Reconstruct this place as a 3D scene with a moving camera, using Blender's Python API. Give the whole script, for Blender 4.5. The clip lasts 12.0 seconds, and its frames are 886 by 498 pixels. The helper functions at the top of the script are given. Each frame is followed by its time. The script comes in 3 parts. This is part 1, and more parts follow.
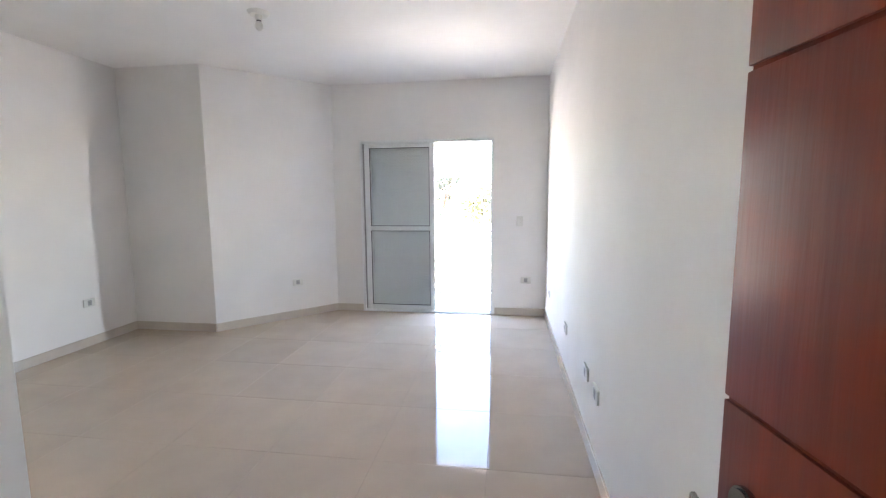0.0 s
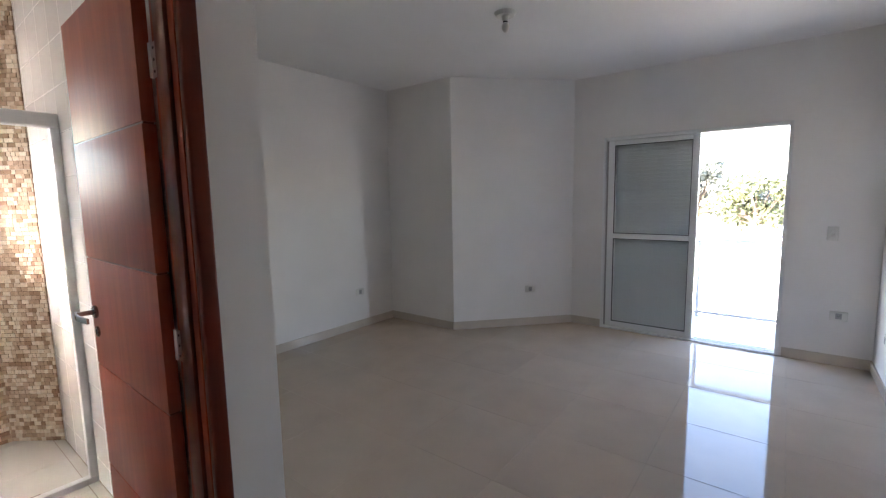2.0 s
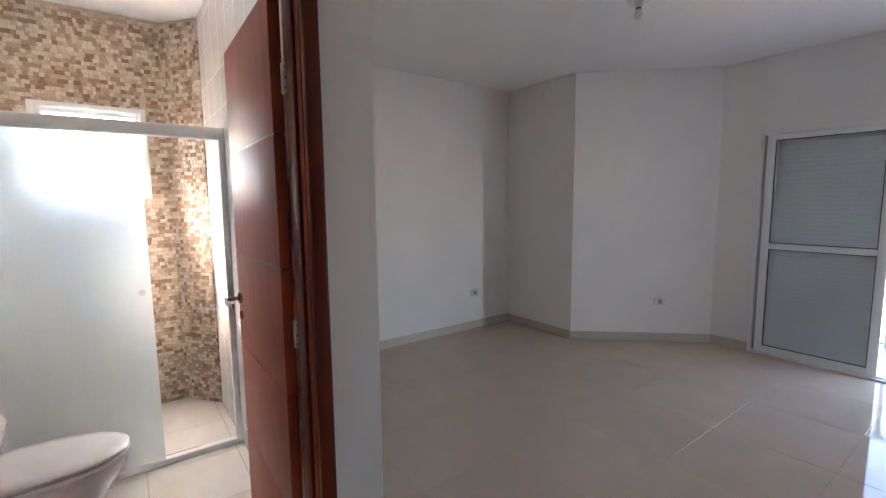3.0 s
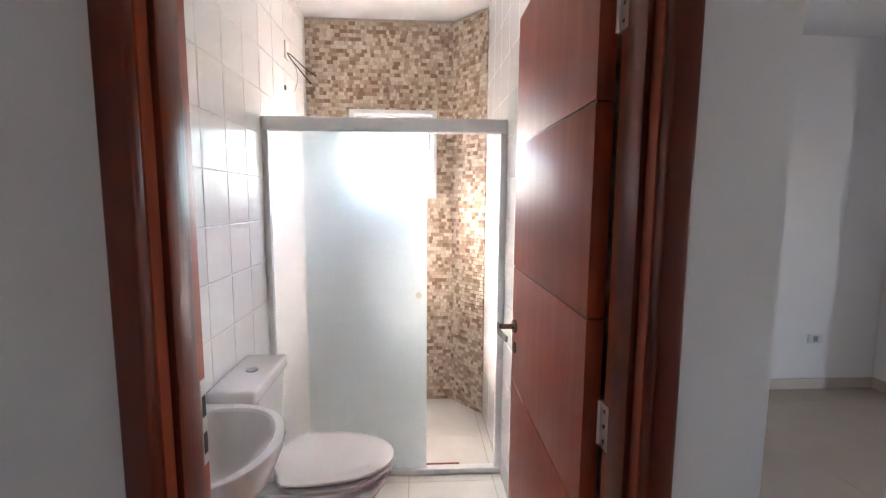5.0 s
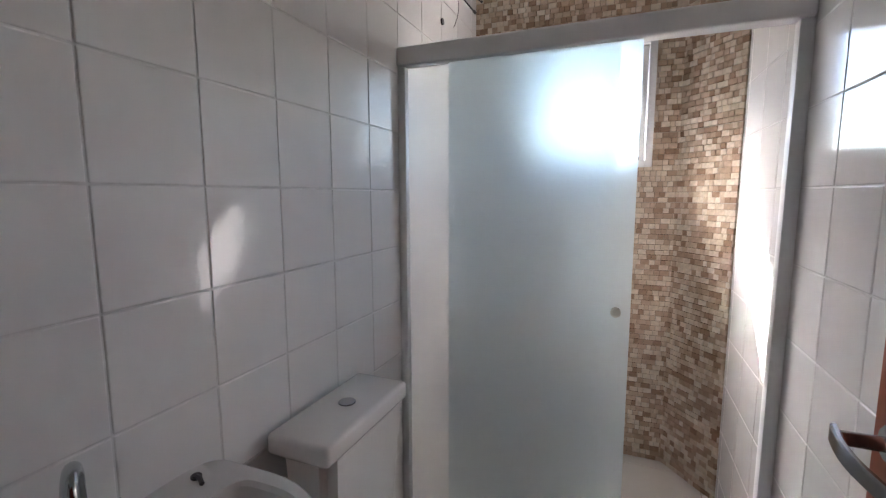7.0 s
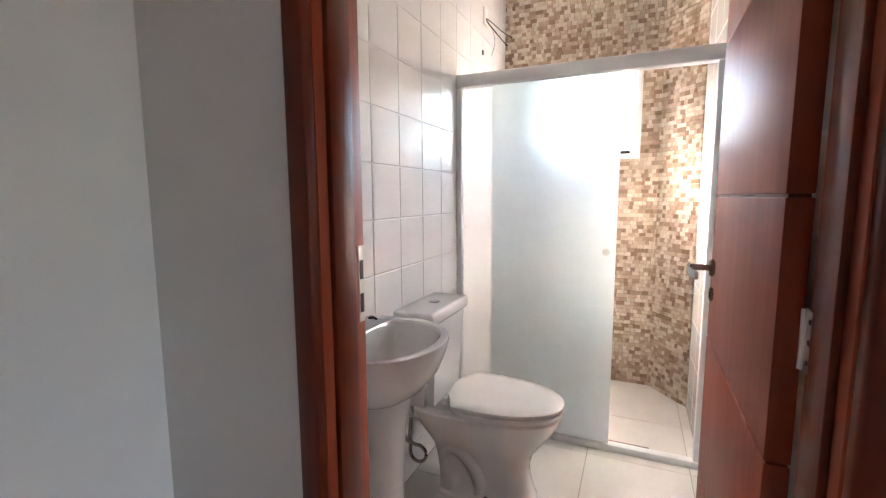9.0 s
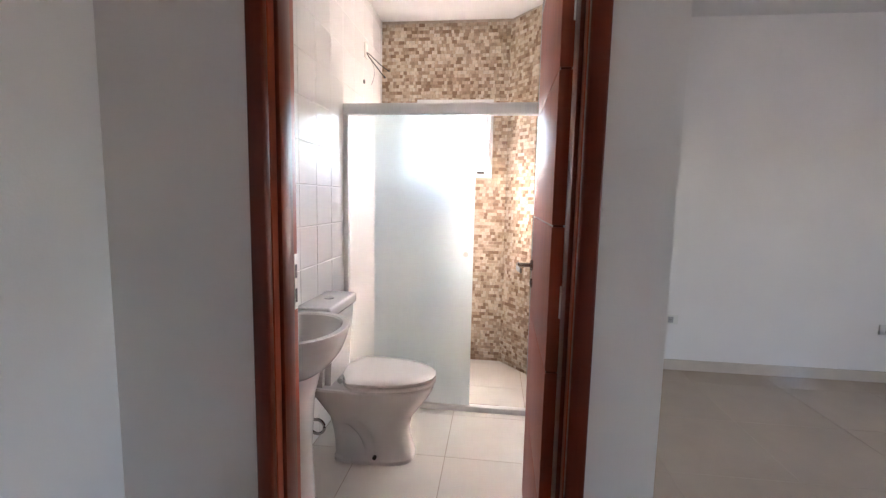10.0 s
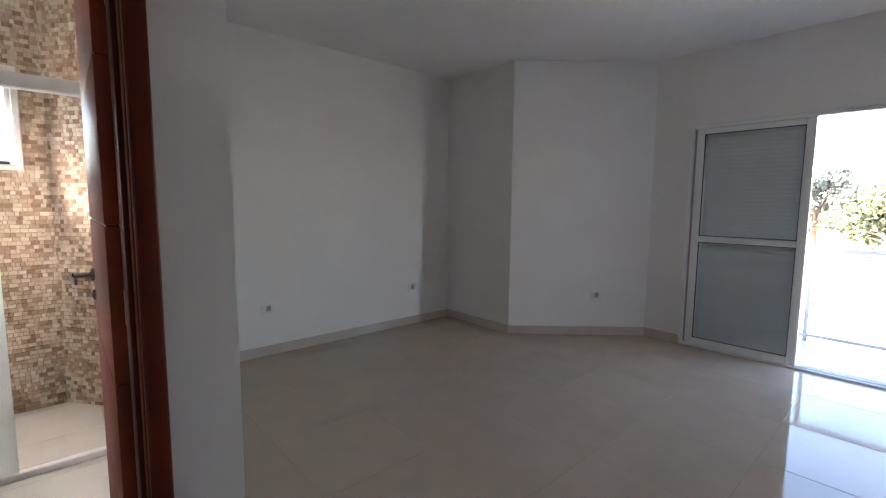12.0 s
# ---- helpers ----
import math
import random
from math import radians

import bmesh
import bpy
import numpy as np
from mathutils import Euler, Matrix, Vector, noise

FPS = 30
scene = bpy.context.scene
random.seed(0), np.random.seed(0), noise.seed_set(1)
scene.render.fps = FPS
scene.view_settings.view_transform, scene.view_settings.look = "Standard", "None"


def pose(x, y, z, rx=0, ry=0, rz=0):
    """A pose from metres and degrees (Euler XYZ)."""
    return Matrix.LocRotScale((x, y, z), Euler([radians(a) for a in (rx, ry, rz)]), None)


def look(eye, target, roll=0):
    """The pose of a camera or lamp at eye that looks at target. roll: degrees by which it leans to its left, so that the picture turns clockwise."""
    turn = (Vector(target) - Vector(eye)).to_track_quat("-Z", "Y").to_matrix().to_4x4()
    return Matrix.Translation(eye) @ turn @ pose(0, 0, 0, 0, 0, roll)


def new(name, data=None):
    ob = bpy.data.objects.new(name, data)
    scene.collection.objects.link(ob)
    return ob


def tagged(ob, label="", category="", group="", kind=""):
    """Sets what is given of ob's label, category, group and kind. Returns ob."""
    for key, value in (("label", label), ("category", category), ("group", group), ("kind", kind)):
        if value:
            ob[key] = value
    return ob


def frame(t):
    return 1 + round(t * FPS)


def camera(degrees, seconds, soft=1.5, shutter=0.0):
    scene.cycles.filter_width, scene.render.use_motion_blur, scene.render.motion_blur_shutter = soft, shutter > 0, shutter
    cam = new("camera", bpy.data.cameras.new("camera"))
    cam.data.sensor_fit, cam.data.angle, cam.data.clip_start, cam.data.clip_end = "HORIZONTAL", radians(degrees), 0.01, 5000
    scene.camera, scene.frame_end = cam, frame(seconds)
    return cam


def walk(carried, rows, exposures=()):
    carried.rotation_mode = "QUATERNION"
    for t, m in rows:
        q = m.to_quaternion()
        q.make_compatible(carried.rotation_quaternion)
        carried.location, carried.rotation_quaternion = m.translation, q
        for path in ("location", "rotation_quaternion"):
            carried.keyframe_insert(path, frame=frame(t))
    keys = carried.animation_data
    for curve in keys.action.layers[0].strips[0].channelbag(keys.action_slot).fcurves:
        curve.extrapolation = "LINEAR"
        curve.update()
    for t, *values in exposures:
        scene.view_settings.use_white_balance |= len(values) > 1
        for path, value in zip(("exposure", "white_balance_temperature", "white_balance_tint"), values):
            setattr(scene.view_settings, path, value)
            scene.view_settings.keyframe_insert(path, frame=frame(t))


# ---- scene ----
# ---- camera ----
cam = camera(90.4, 12.0, soft=1.3)
PATH = [
    (0, (-0.128, -0.153, 1.393), (-0.409, 1.813, 1.156), -0.4),
    (0.5, (-0.169, -0.026, 1.422), (-0.58, 1.917, 1.184), -0.4),
    (1, (-0.201, 0.025, 1.415), (-0.997, 1.845, 1.181), -1.2),
    (1.5, (-0.268, 0.11, 1.453), (-1.308, 1.802, 1.216), -1.2),
    (2, (-0.291, 0.149, 1.455), (-1.511, 1.717, 1.223), -1.0),
    (2.5, (-0.31, 0.198, 1.46), (-1.72, 1.598, 1.23), -0.7),
    (3, (-0.276, 0.22, 1.467), (-1.878, 1.395, 1.245), -0.6),
    (3.5, (-0.227, 0.185, 1.482), (-2.016, 1.05, 1.257), -0.5),
    (5.5, (-1.137, 0.302, 1.489), (-3.116, 0.128, 1.256), 0.3),
    (6, (-1.412, 0.304, 1.504), (-3.333, -0.197, 1.258), -0.1),
    (6.5, (-1.635, 0.26, 1.481), (-3.507, -0.404, 1.241), -0.0),
    (7, (-1.611, 0.291, 1.364), (-3.452, -0.452, 1.121), -0.1),
    (7.5, (-1.480, 0.343, 1.265), (-3.294, -0.464, 1.027), -0.3),
    (7.7, (-1.393, 0.363, 1.24), (-3.2, -0.459, 0.995), -0.4),
    (9.3, (-0.736, 0.438, 1.268), (-2.566, -0.337, 1.042), -0.2),
    (9.5, (-0.64, 0.456, 1.277), (-2.512, -0.209, 1.051), 0.2),
    (10, (-0.439, 0.454, 1.324), (-2.413, 0.225, 1.099), 1.2),
    (10.5, (-0.393, 0.48, 1.342), (-2.37, 0.698, 1.128), 1.1),
    (11, (-0.36, 0.449, 1.336), (-2.257, 1.046, 1.129), 1.0),
    (11.5, (-0.358, 0.456, 1.319), (-2.073, 1.464, 1.117), 0.8),
    (12, (-0.293, 0.505, 1.32), (-1.773, 1.835, 1.115), 0.5),
]
walk(cam, [(t, look(eye, target, roll)) for t, eye, target, roll in PATH],
     [(0.0, 6.65, 6900, 17), (0.5, 6.3, 6900, 17), (1.0, 5.75, 6700, 18), (1.5, 5.62, 6800, 17), (2.0, 5.45, 6800, 18), (2.5, 5.3, 6900, 18), (3.0, 5.58, 6800, 20), (3.5, 5.95, 6900, 22), (5.5, 5.65, 6200, 18), (6.0, 5.42, 4950, -2),
      (6.5, 4.4, 6200, 16), (7.0, 4.3, 6300, 18), (7.5, 4.7, 6500, 18), (9.5, 5.85, 7000, 22), (10.0, 5.85, 6900, 23), (10.5, 5.85, 6850, 23), (11.0, 5.65, 6700, 20), (11.5, 5.5, 6750, 20), (12.0, 5.18, 6750, 18)])

# ---- light ----
world = bpy.data.worlds.new("sky")
scene.world = world
world.use_nodes = True
wn, wl = world.node_tree.nodes, world.node_tree.links
sky = wn.new("ShaderNodeTexSky")
sky.sky_type, sky.sun_disc = "NISHITA", False
sky.dust_density = 0.3
sky.sun_elevation, sky.sun_rotation = radians(37.2), radians(227.1)
wl.new(sky.outputs[0], wn["Background"].inputs["Color"])
wn["Background"].inputs["Strength"].default_value = 0.07
sun = new("sun", bpy.data.lights.new("sun", "SUN"))
sun.data.energy, sun.data.angle, sun.data.color = 3.3, radians(0.5), (1.0, 0.97, 0.93)
sun.matrix_basis = look((0, 0, 0), (0.56, 0.52, -0.58))
for where, to, sx, sy in (((-0.63, 5.115, 1.02), (-0.63, 0, 1.02), 0.70, 1.96), ((-4.19, 0.117, 1.80), (0, 0.117, 1.80), 0.58, 0.58)):
    ld = bpy.data.lights.new("sky_portal", "AREA")
    ld.shape, ld.size, ld.size_y = "RECTANGLE", sx, sy
    ld.cycles.is_portal = True
    new("sky_portal", ld).matrix_basis = look(where, to)

# ---- materials ----

def hexcol(h):
    """Linear colour from an sRGB hex."""
    c = [int(h[i:i + 2], 16) / 255 for i in (0, 2, 4)]
    return tuple(v / 12.92 if v < 0.04045 else ((v + 0.055) / 1.055) ** 2.4 for v in c) + (1,)


def material(name, col, rough=0.5, metal=0.0, var=0.06, scale=6.0, bump=0.0, bscale=60.0, island=0.0, random_ob=0.0, spec=0.5, coat=0.0, stretch=(1, 1, 1), rvar=0.0):
    m = bpy.data.materials.new(name)
    m.use_nodes = True
    n, l = m.node_tree.nodes, m.node_tree.links
    b = n["Principled BSDF"]
    tc = n.new("ShaderNodeTexCoord")
    mp = n.new("ShaderNodeMapping")
    mp.inputs["Scale"].default_value = stretch
    l.new(tc.outputs["Object"], mp.inputs["Vector"])
    tex = n.new("ShaderNodeTexNoise")
    tex.inputs["Scale"].default_value, tex.inputs["Detail"].default_value = scale, 6
    l.new(mp.outputs[0], tex.inputs["Vector"])
    mr = n.new("ShaderNodeMapRange")
    mr.inputs["From Min"].default_value, mr.inputs["From Max"].default_value = 0.3, 0.7
    mr.inputs["To Min"].default_value, mr.inputs["To Max"].default_value = 1 - var, 1 + var
    l.new(tex.outputs["Fac"], mr.inputs["Value"])
    value = mr.outputs[0]
    for amount, kind, out in ((island, "ShaderNodeNewGeometry", "Random Per Island"), (random_ob, "ShaderNodeObjectInfo", "Random")):
        if amount:
            g = n.new(kind)
            r2 = n.new("ShaderNodeMapRange")
            r2.inputs["To Min"].default_value, r2.inputs["To Max"].default_value = 1 - amount, 1 + amount
            l.new(g.outputs[out], r2.inputs["Value"])
            mu = n.new("ShaderNodeMath")
            mu.operation = "MULTIPLY"
            l.new(value, mu.inputs[0])
            l.new(r2.outputs[0], mu.inputs[1])
            value = mu.outputs[0]
    hs = n.new("ShaderNodeHueSaturation")
    hs.inputs["Color"].default_value = col
    l.new(value, hs.inputs["Value"])
    l.new(hs.outputs[0], b.inputs["Base Color"])
    b.inputs["Roughness"].default_value, b.inputs["Metallic"].default_value = rough, metal
    b.inputs["Specular IOR Level"].default_value, b.inputs["Coat Weight"].default_value = spec, coat
    if rvar:
        r3 = n.new("ShaderNodeMapRange")
        r3.inputs["To Min"].default_value, r3.inputs["To Max"].default_value = max(0.02, rough - rvar), rough + rvar
        l.new(tex.outputs["Fac"], r3.inputs["Value"])
        l.new(r3.outputs[0], b.inputs["Roughness"])
    if bump:
        t2 = n.new("ShaderNodeTexNoise")
        t2.inputs["Scale"].default_value, t2.inputs["Detail"].default_value = bscale, 4
        l.new(mp.outputs[0], t2.inputs["Vector"])
        bp = n.new("ShaderNodeBump")
        bp.inputs["Strength"].default_value, bp.inputs["Distance"].default_value = bump, 0.004
        l.new(t2.outputs["Fac"], bp.inputs["Height"])
        l.new(bp.outputs[0], b.inputs["Normal"])
    return m


def wood_material(name, dark, light, rough=0.32):
    m = material(name, light, rough, var=0.0, bump=0.10, bscale=10, stretch=(14, 14, 1), coat=0.0, spec=0.3)
    n, l = m.node_tree.nodes, m.node_tree.links
    mp = next(k for k in n if k.type == "MAPPING")
    w = n.new("ShaderNodeTexNoise")
    w.inputs["Scale"].default_value, w.inputs["Detail"].default_value, w.inputs["Distortion"].default_value = 2.2, 8, 0.6
    l.new(mp.outputs[0], w.inputs["Vector"])
    cr = n.new("ShaderNodeValToRGB")
    cr.color_ramp.elements[0].position, cr.color_ramp.elements[0].color = 0.3, dark
    cr.color_ramp.elements[1].position, cr.color_ramp.elements[1].color = 0.7, light
    l.new(w.outputs["Fac"], cr.inputs[0])
    hs = next(k for k in n if k.type == "HUE_SAT")
    l.new(cr.outputs[0], hs.inputs["Color"])
    n["Principled BSDF"].inputs["Coat Roughness"].default_value = 0.22
    return m


def mosaic_material(name):
    m = material(name, (0.4, 0.3, 0.2, 1), 0.13, var=0.14, scale=45, bump=0.10, bscale=120, rvar=0.05, spec=0.4)
    n, l = m.node_tree.nodes, m.node_tree.links
    g = n.new("ShaderNodeNewGeometry")
    oi = n.new("ShaderNodeObjectInfo")
    add = n.new("ShaderNodeMath")
    add.operation = "ADD"
    l.new(g.outputs["Random Per Island"], add.inputs[0])
    l.new(oi.outputs["Random"], add.inputs[1])
    fr = n.new("ShaderNodeMath")
    fr.operation = "FRACT"
    l.new(add.outputs[0], fr.inputs[0])
    cr = n.new("ShaderNodeValToRGB")
    cr.color_ramp.interpolation = "CONSTANT"
    cols = ["c4ae97", "d2c0aa", "ad947e", "d9cbb8", "bba28c", "977b66", "c9b59e", "aa907b", "d3c3ae"]
    cr.color_ramp.elements[0].color = hexcol(cols[0])
    cr.color_ramp.elements[1].position, cr.color_ramp.elements[1].color = 1 / 9, hexcol(cols[1])
    for k in range(2, 9):
        e = cr.color_ramp.elements.new(k / 9)
        e.color = hexcol(cols[k])
    l.new(fr.outputs[0], cr.inputs[0])
    hs = next(k for k in n if k.type == "HUE_SAT")
    l.new(cr.outputs[0], hs.inputs["Color"])
    return m


def glass_material(name, col, rough, ior):
    m = bpy.data.materials.new(name)
    m.use_nodes = True
    b = m.node_tree.nodes["Principled BSDF"]
    b.inputs["Base Color"].default_value, b.inputs["Roughness"].default_value = col, rough
    b.inputs["Transmission Weight"].default_value, b.inputs["IOR"].default_value = 1.0, ior
    return m


PAINT = material("white_wall_paint", (0.80, 0.772, 0.745, 1), 0.75, var=0.025, scale=2.5, bump=0.12, bscale=140, spec=0.25)
CEIL = material("ceiling_paint", (0.81, 0.79, 0.77, 1), 0.7, var=0.02, scale=2, bump=0.1, bscale=120)
PORC = material("porcelain_floor_tile", (0.53, 0.425, 0.33, 1), 0.06, var=0.04, scale=4, random_ob=0.03, rvar=0.025, spec=0.3)
GROUT = material("floor_joint_grout", (0.45, 0.36, 0.275, 1), 0.8, var=0.1, scale=30)
BASE = material("porcelain_baseboard", (0.57, 0.495, 0.42, 1), 0.15, var=0.04, scale=8)
WTILE = material("white_wall_tile", (0.82, 0.797, 0.772, 1), 0.10, var=0.015, scale=5, bump=0.05, bscale=9, random_ob=0.02, spec=0.42)
WGROUT = material("wall_grout", (0.72, 0.705, 0.68, 1), 0.8, var=0.08, scale=30)
BATHFLOOR = material("bathroom_floor_tile", (0.80, 0.77, 0.71, 1), 0.16, var=0.03, scale=5, random_ob=0.02)
MOSAIC = mosaic_material("mosaic_stone")
MGROUT = material("mosaic_backing", (0.50, 0.41, 0.32, 1), 0.7, var=0.15, scale=40)
DOORWOOD = wood_material("varnished_red_wood", hexcol("8c371b"), hexcol("a04728"), 0.5)
DOORWOOD.node_tree.nodes["Principled BSDF"].inputs["Specular IOR Level"].default_value = 0.5
# the entrance leaf's red, darker than DOORWOOD
ENTRYWOOD = wood_material("darker_red_wood", hexcol("6a2410"), hexcol("7b2f15"), 0.45)
FRAMEWOOD = wood_material("dark_red_wood", hexcol("551c0c"), hexcol("692711"))
GROOVE = wood_material("groove_wood", hexcol("662711"), hexcol("763017"))
ALU = material("white_painted_aluminium", (0.80, 0.80, 0.79, 1), 0.3, var=0.02, scale=8)
SHUT = material("shutter_slat_paint", (0.72, 0.73, 0.72, 1), 0.4, var=0.03, scale=8)
GASKET = material("black_rubber", (0.03, 0.03, 0.03, 1), 0.6, var=0.1)
CERAMIC = material("white_ceramic", (0.80, 0.775, 0.75, 1), 0.07, var=0.015, scale=4, coat=0.3)
SEAT = material("white_plastic_seat", (0.82, 0.795, 0.765, 1), 0.18, var=0.015, scale=4)
CHROME = material("chrome", (0.55, 0.55, 0.56, 1), 0.16, metal=1.0, var=0.03, rvar=0.05)
STEEL = material("brushed_steel", (0.36, 0.35, 0.34, 1), 0.24, metal=1.0, var=0.08, scale=30)
PLATE = material("satin_nickel", (0.72, 0.70, 0.67, 1), 0.38, metal=0.9, var=0.05, scale=30)
DARKMETAL = material("dark_metal", (0.06, 0.05, 0.05, 1), 0.35, metal=0.6, var=0.1)
PLASTIC = material("white_plastic", (0.70, 0.68, 0.63, 1), 0.3, var=0.02)
GREYPL = material("grey_plastic", (0.35, 0.34, 0.33, 1), 0.4, var=0.05)
CABLE = material("dark_cable", (0.035, 0.03, 0.03, 1), 0.5, var=0.1)


def frosted(name, col, rough, milky):
    """Etched glass: rough refraction with some milky scatter."""
    m = glass_material(name, col, rough, 1.33)
    t = m.node_tree
    tl, mx = t.nodes.new("ShaderNodeBsdfTranslucent"), t.nodes.new("ShaderNodeMixShader")
    tl.inputs["Color"].default_value = col
    mx.inputs[0].default_value = milky
    t.links.new(t.nodes["Principled BSDF"].outputs[0], mx.inputs[1])
    t.links.new(tl.outputs[0], mx.inputs[2])
    t.links.new(mx.outputs[0], t.nodes["Material Output"].inputs["Surface"])
    return m


FROST = frosted("frosted_glass", (0.70, 0.785, 0.81, 1), 0.43, 0.2)
FROST_PALE = frosted("pale_frosted_glass", (0.83, 0.855, 0.855, 1), 0.44, 0.22)
RAILALU = material("grey_aluminium", (0.30, 0.31, 0.32, 1), 0.35, metal=0.3, var=0.03)
CLEAR = glass_material("clear_glass", (0.97, 0.99, 0.98, 1), 0.0, 1.45)
BALTILE = material("balcony_tile", (0.24, 0.25, 0.26, 1), 0.35, var=0.05, scale=4, random_ob=0.03)
OUTWALL = material("outside_render", (0.7, 0.69, 0.66, 1), 0.8, var=0.06, scale=3, bump=0.3, bscale=60)
EARTH = material("pale_dusty_ground", (0.50, 0.46, 0.40, 1), 0.9, var=0.25, scale=0.12, bump=0.2, bscale=3)
ASPHALT = material("asphalt", (0.10, 0.10, 0.10, 1), 0.85, var=0.2, scale=2, bump=0.3, bscale=40)
BARK = material("bark", (0.14, 0.10, 0.07, 1), 0.9, var=0.25, scale=6, bump=0.6, bscale=20)
LEAF = material("leaf_green", (0.13, 0.14, 0.07, 1), 0.5, var=0.2, scale=2, island=0.45)
LEAF2 = material("leaf_dark", (0.11, 0.115, 0.09, 1), 0.5, var=0.2, scale=2, island=0.4)

# ---- mesh helpers ----
ORIGIN = {}


def bx(x0, y0, z0, x1, y1, z1, bev=0.0, seg=2, bm=None):
    """A box between two corners, with rounded edges; added to bm if given."""
    b = bmesh.new()
    bmesh.ops.create_cube(b, size=1, matrix=Matrix.LocRotScale(((x0 + x1) / 2, (y0 + y1) / 2, (z0 + z1) / 2), None, (abs(x1 - x0), abs(y1 - y0), abs(z1 - z0))))
    if bev:
        bmesh.ops.bevel(b, geom=b.edges[:], offset=bev, segments=seg, affect="EDGES", profile=0.5)
    return merge(bm, b) if bm else b


def merge(a, b):
    me = bpy.data.meshes.new("tmp")
    b.to_mesh(me)
    a.from_mesh(me)
    bpy.data.meshes.remove(me)
    b.free()
    return a


def cyl(p, q, r, r2=None, seg=20, bev=0.0):
    """A rod from p to q."""
    p, q = Vector(p), Vector(q)
    b = bmesh.new()
    bmesh.ops.create_cone(b, cap_ends=True, segments=seg, radius1=r, radius2=r if r2 is None else r2, depth=(q - p).length,
                          matrix=Matrix.Translation((p + q) / 2) @ (q - p).to_track_quat("Z", "Y").to_matrix().to_4x4())
    if bev:
        caps = [e for e in b.edges if all(len(f.verts) <= 4 for f in e.link_faces) is False]
        bmesh.ops.bevel(b, geom=caps, offset=bev, segments=2, affect="EDGES")
    return b


def tube(points, r, seg=10):
    """A bent pipe along points."""
    pts = [Vector(p) for p in points]
    b = bmesh.new()
    rings = []
    for i, p in enumerate(pts):
        d = (pts[min(i + 1, len(pts) - 1)] - pts[max(i - 1, 0)]).normalized()
        q = d.to_track_quat("Z", "Y")
        rings.append([b.verts.new(p + q @ Vector((r * math.cos(2 * math.pi * k / seg), r * math.sin(2 * math.pi * k / seg), 0))) for k in range(seg)])
    skin(b, rings)
    return b


def skin(b, rings, cap=True):
    """Faces between rings of vertices of equal count."""
    k = len(rings[0])
    for a, c in zip(rings, rings[1:]):
        for i in range(k):
            b.faces.new((a[i], a[(i + 1) % k], c[(i + 1) % k], c[i]))
    if cap:
        b.faces.new(rings[0][::-1])
        b.faces.new(rings[-1])
    bmesh.ops.recalc_face_normals(b, faces=b.faces[:])
    return b


def arc(a, b, steps, fn):
    return [fn(a + (b - a) * i / steps) for i in range(steps + 1)]


def link(name, bm, mat, smooth=True):
    me = bpy.data.meshes.new(name)
    bm.to_mesh(me)
    bm.free()
    me.materials.append(mat)
    if smooth:
        me.shade_smooth()
        me.set_sharp_from_angle(angle=radians(32))
    return new(name, me)


def structure(name, bm, mat, label, category="", smooth=False):
    ob = link(name, bm, mat, smooth)
    ORIGIN[ob.name] = Matrix.Identity(4)
    return tagged(ob, label, category, kind="structure")


def thing(name, base, label, category, group="", turn=0.0):
    ob = new(name)
    ob.empty_display_size = 0.1
    ob.matrix_basis = pose(*base, 0, 0, turn)
    ORIGIN[ob.name] = pose(*base, 0, 0, turn) if turn == 0 else Matrix.Identity(4)
    return tagged(ob, label, category, group)


def part(name, bm, mat, parent, label=""):
    """One mesh under a thing or a part; given in world places, or in the thing's own where the thing is turned."""
    m = ORIGIN[parent.name]
    bm.transform(m.inverted())
    ob = link(name, bm, mat)
    ob.parent = parent
    ORIGIN[ob.name] = m
    return tagged(ob, label)


def pieces(name, mesh, parent, places):
    """Separate objects on one mesh under a parent that stands at the origin."""
    for p in places:
        o = new(name, mesh)
        o.parent, o.matrix_basis = parent, p


def mesh_of(bm, mat):
    me = bpy.data.meshes.new("piece")
    bm.to_mesh(me)
    bm.free()
    me.materials.append(mat)
    return me


# ---- the plan ----
XR, XA, YB, YD, YE, H = 0.335, -4.05, 3.957, 4.97, -0.58, 2.70
XC0, XC1 = -3.12, -2.18
XW, XWI, YBLK = -1.508, -1.640, 0.866
BL, BR, XM, YM, XMR = -0.475, 0.735, -3.985, 0.535, -3.745
DL, DR, DH = -0.108, 0.645, 2.085
T = 0.15


def wall_x(x0, x1, y0, y1, holes=(), z0=0.0, z1=H):
    """A wall that runs along y between y0 and y1, with openings (ya, yb, za, zb)."""
    b = bmesh.new()
    at = y0
    for ya, yb, za, zb in holes:
        bx(x0, at, z0, x1, ya, z1, bm=b)
        if za > z0:
            bx(x0, ya, z0, x1, yb, za, bm=b)
        bx(x0, ya, zb, x1, yb, z1, bm=b)
        at = yb
    return bx(x0, at, z0, x1, y1, z1, bm=b)


def wall_y(y0, y1, x0, x1, holes=(), z0=0.0, z1=H):
    """The same along x, with openings (xa, xb, za, zb)."""
    b = bmesh.new()
    at = x0
    for xa, xb, za, zb in holes:
        bx(at, y0, z0, xa, y1, z1, bm=b)
        if za > z0:
            bx(xa, y0, z0, xb, y1, za, bm=b)
        bx(xa, y0, zb, xb, y1, z1, bm=b)
        at = xb
    return bx(at, y0, z0, x1, y1, z1, bm=b)


def prism(points, z0, z1):
    b = bmesh.new()
    lo = [b.verts.new((x, y, z0)) for x, y in points]
    hi = [b.verts.new((x, y, z1)) for x, y in points]
    return skin(b, [lo, hi])


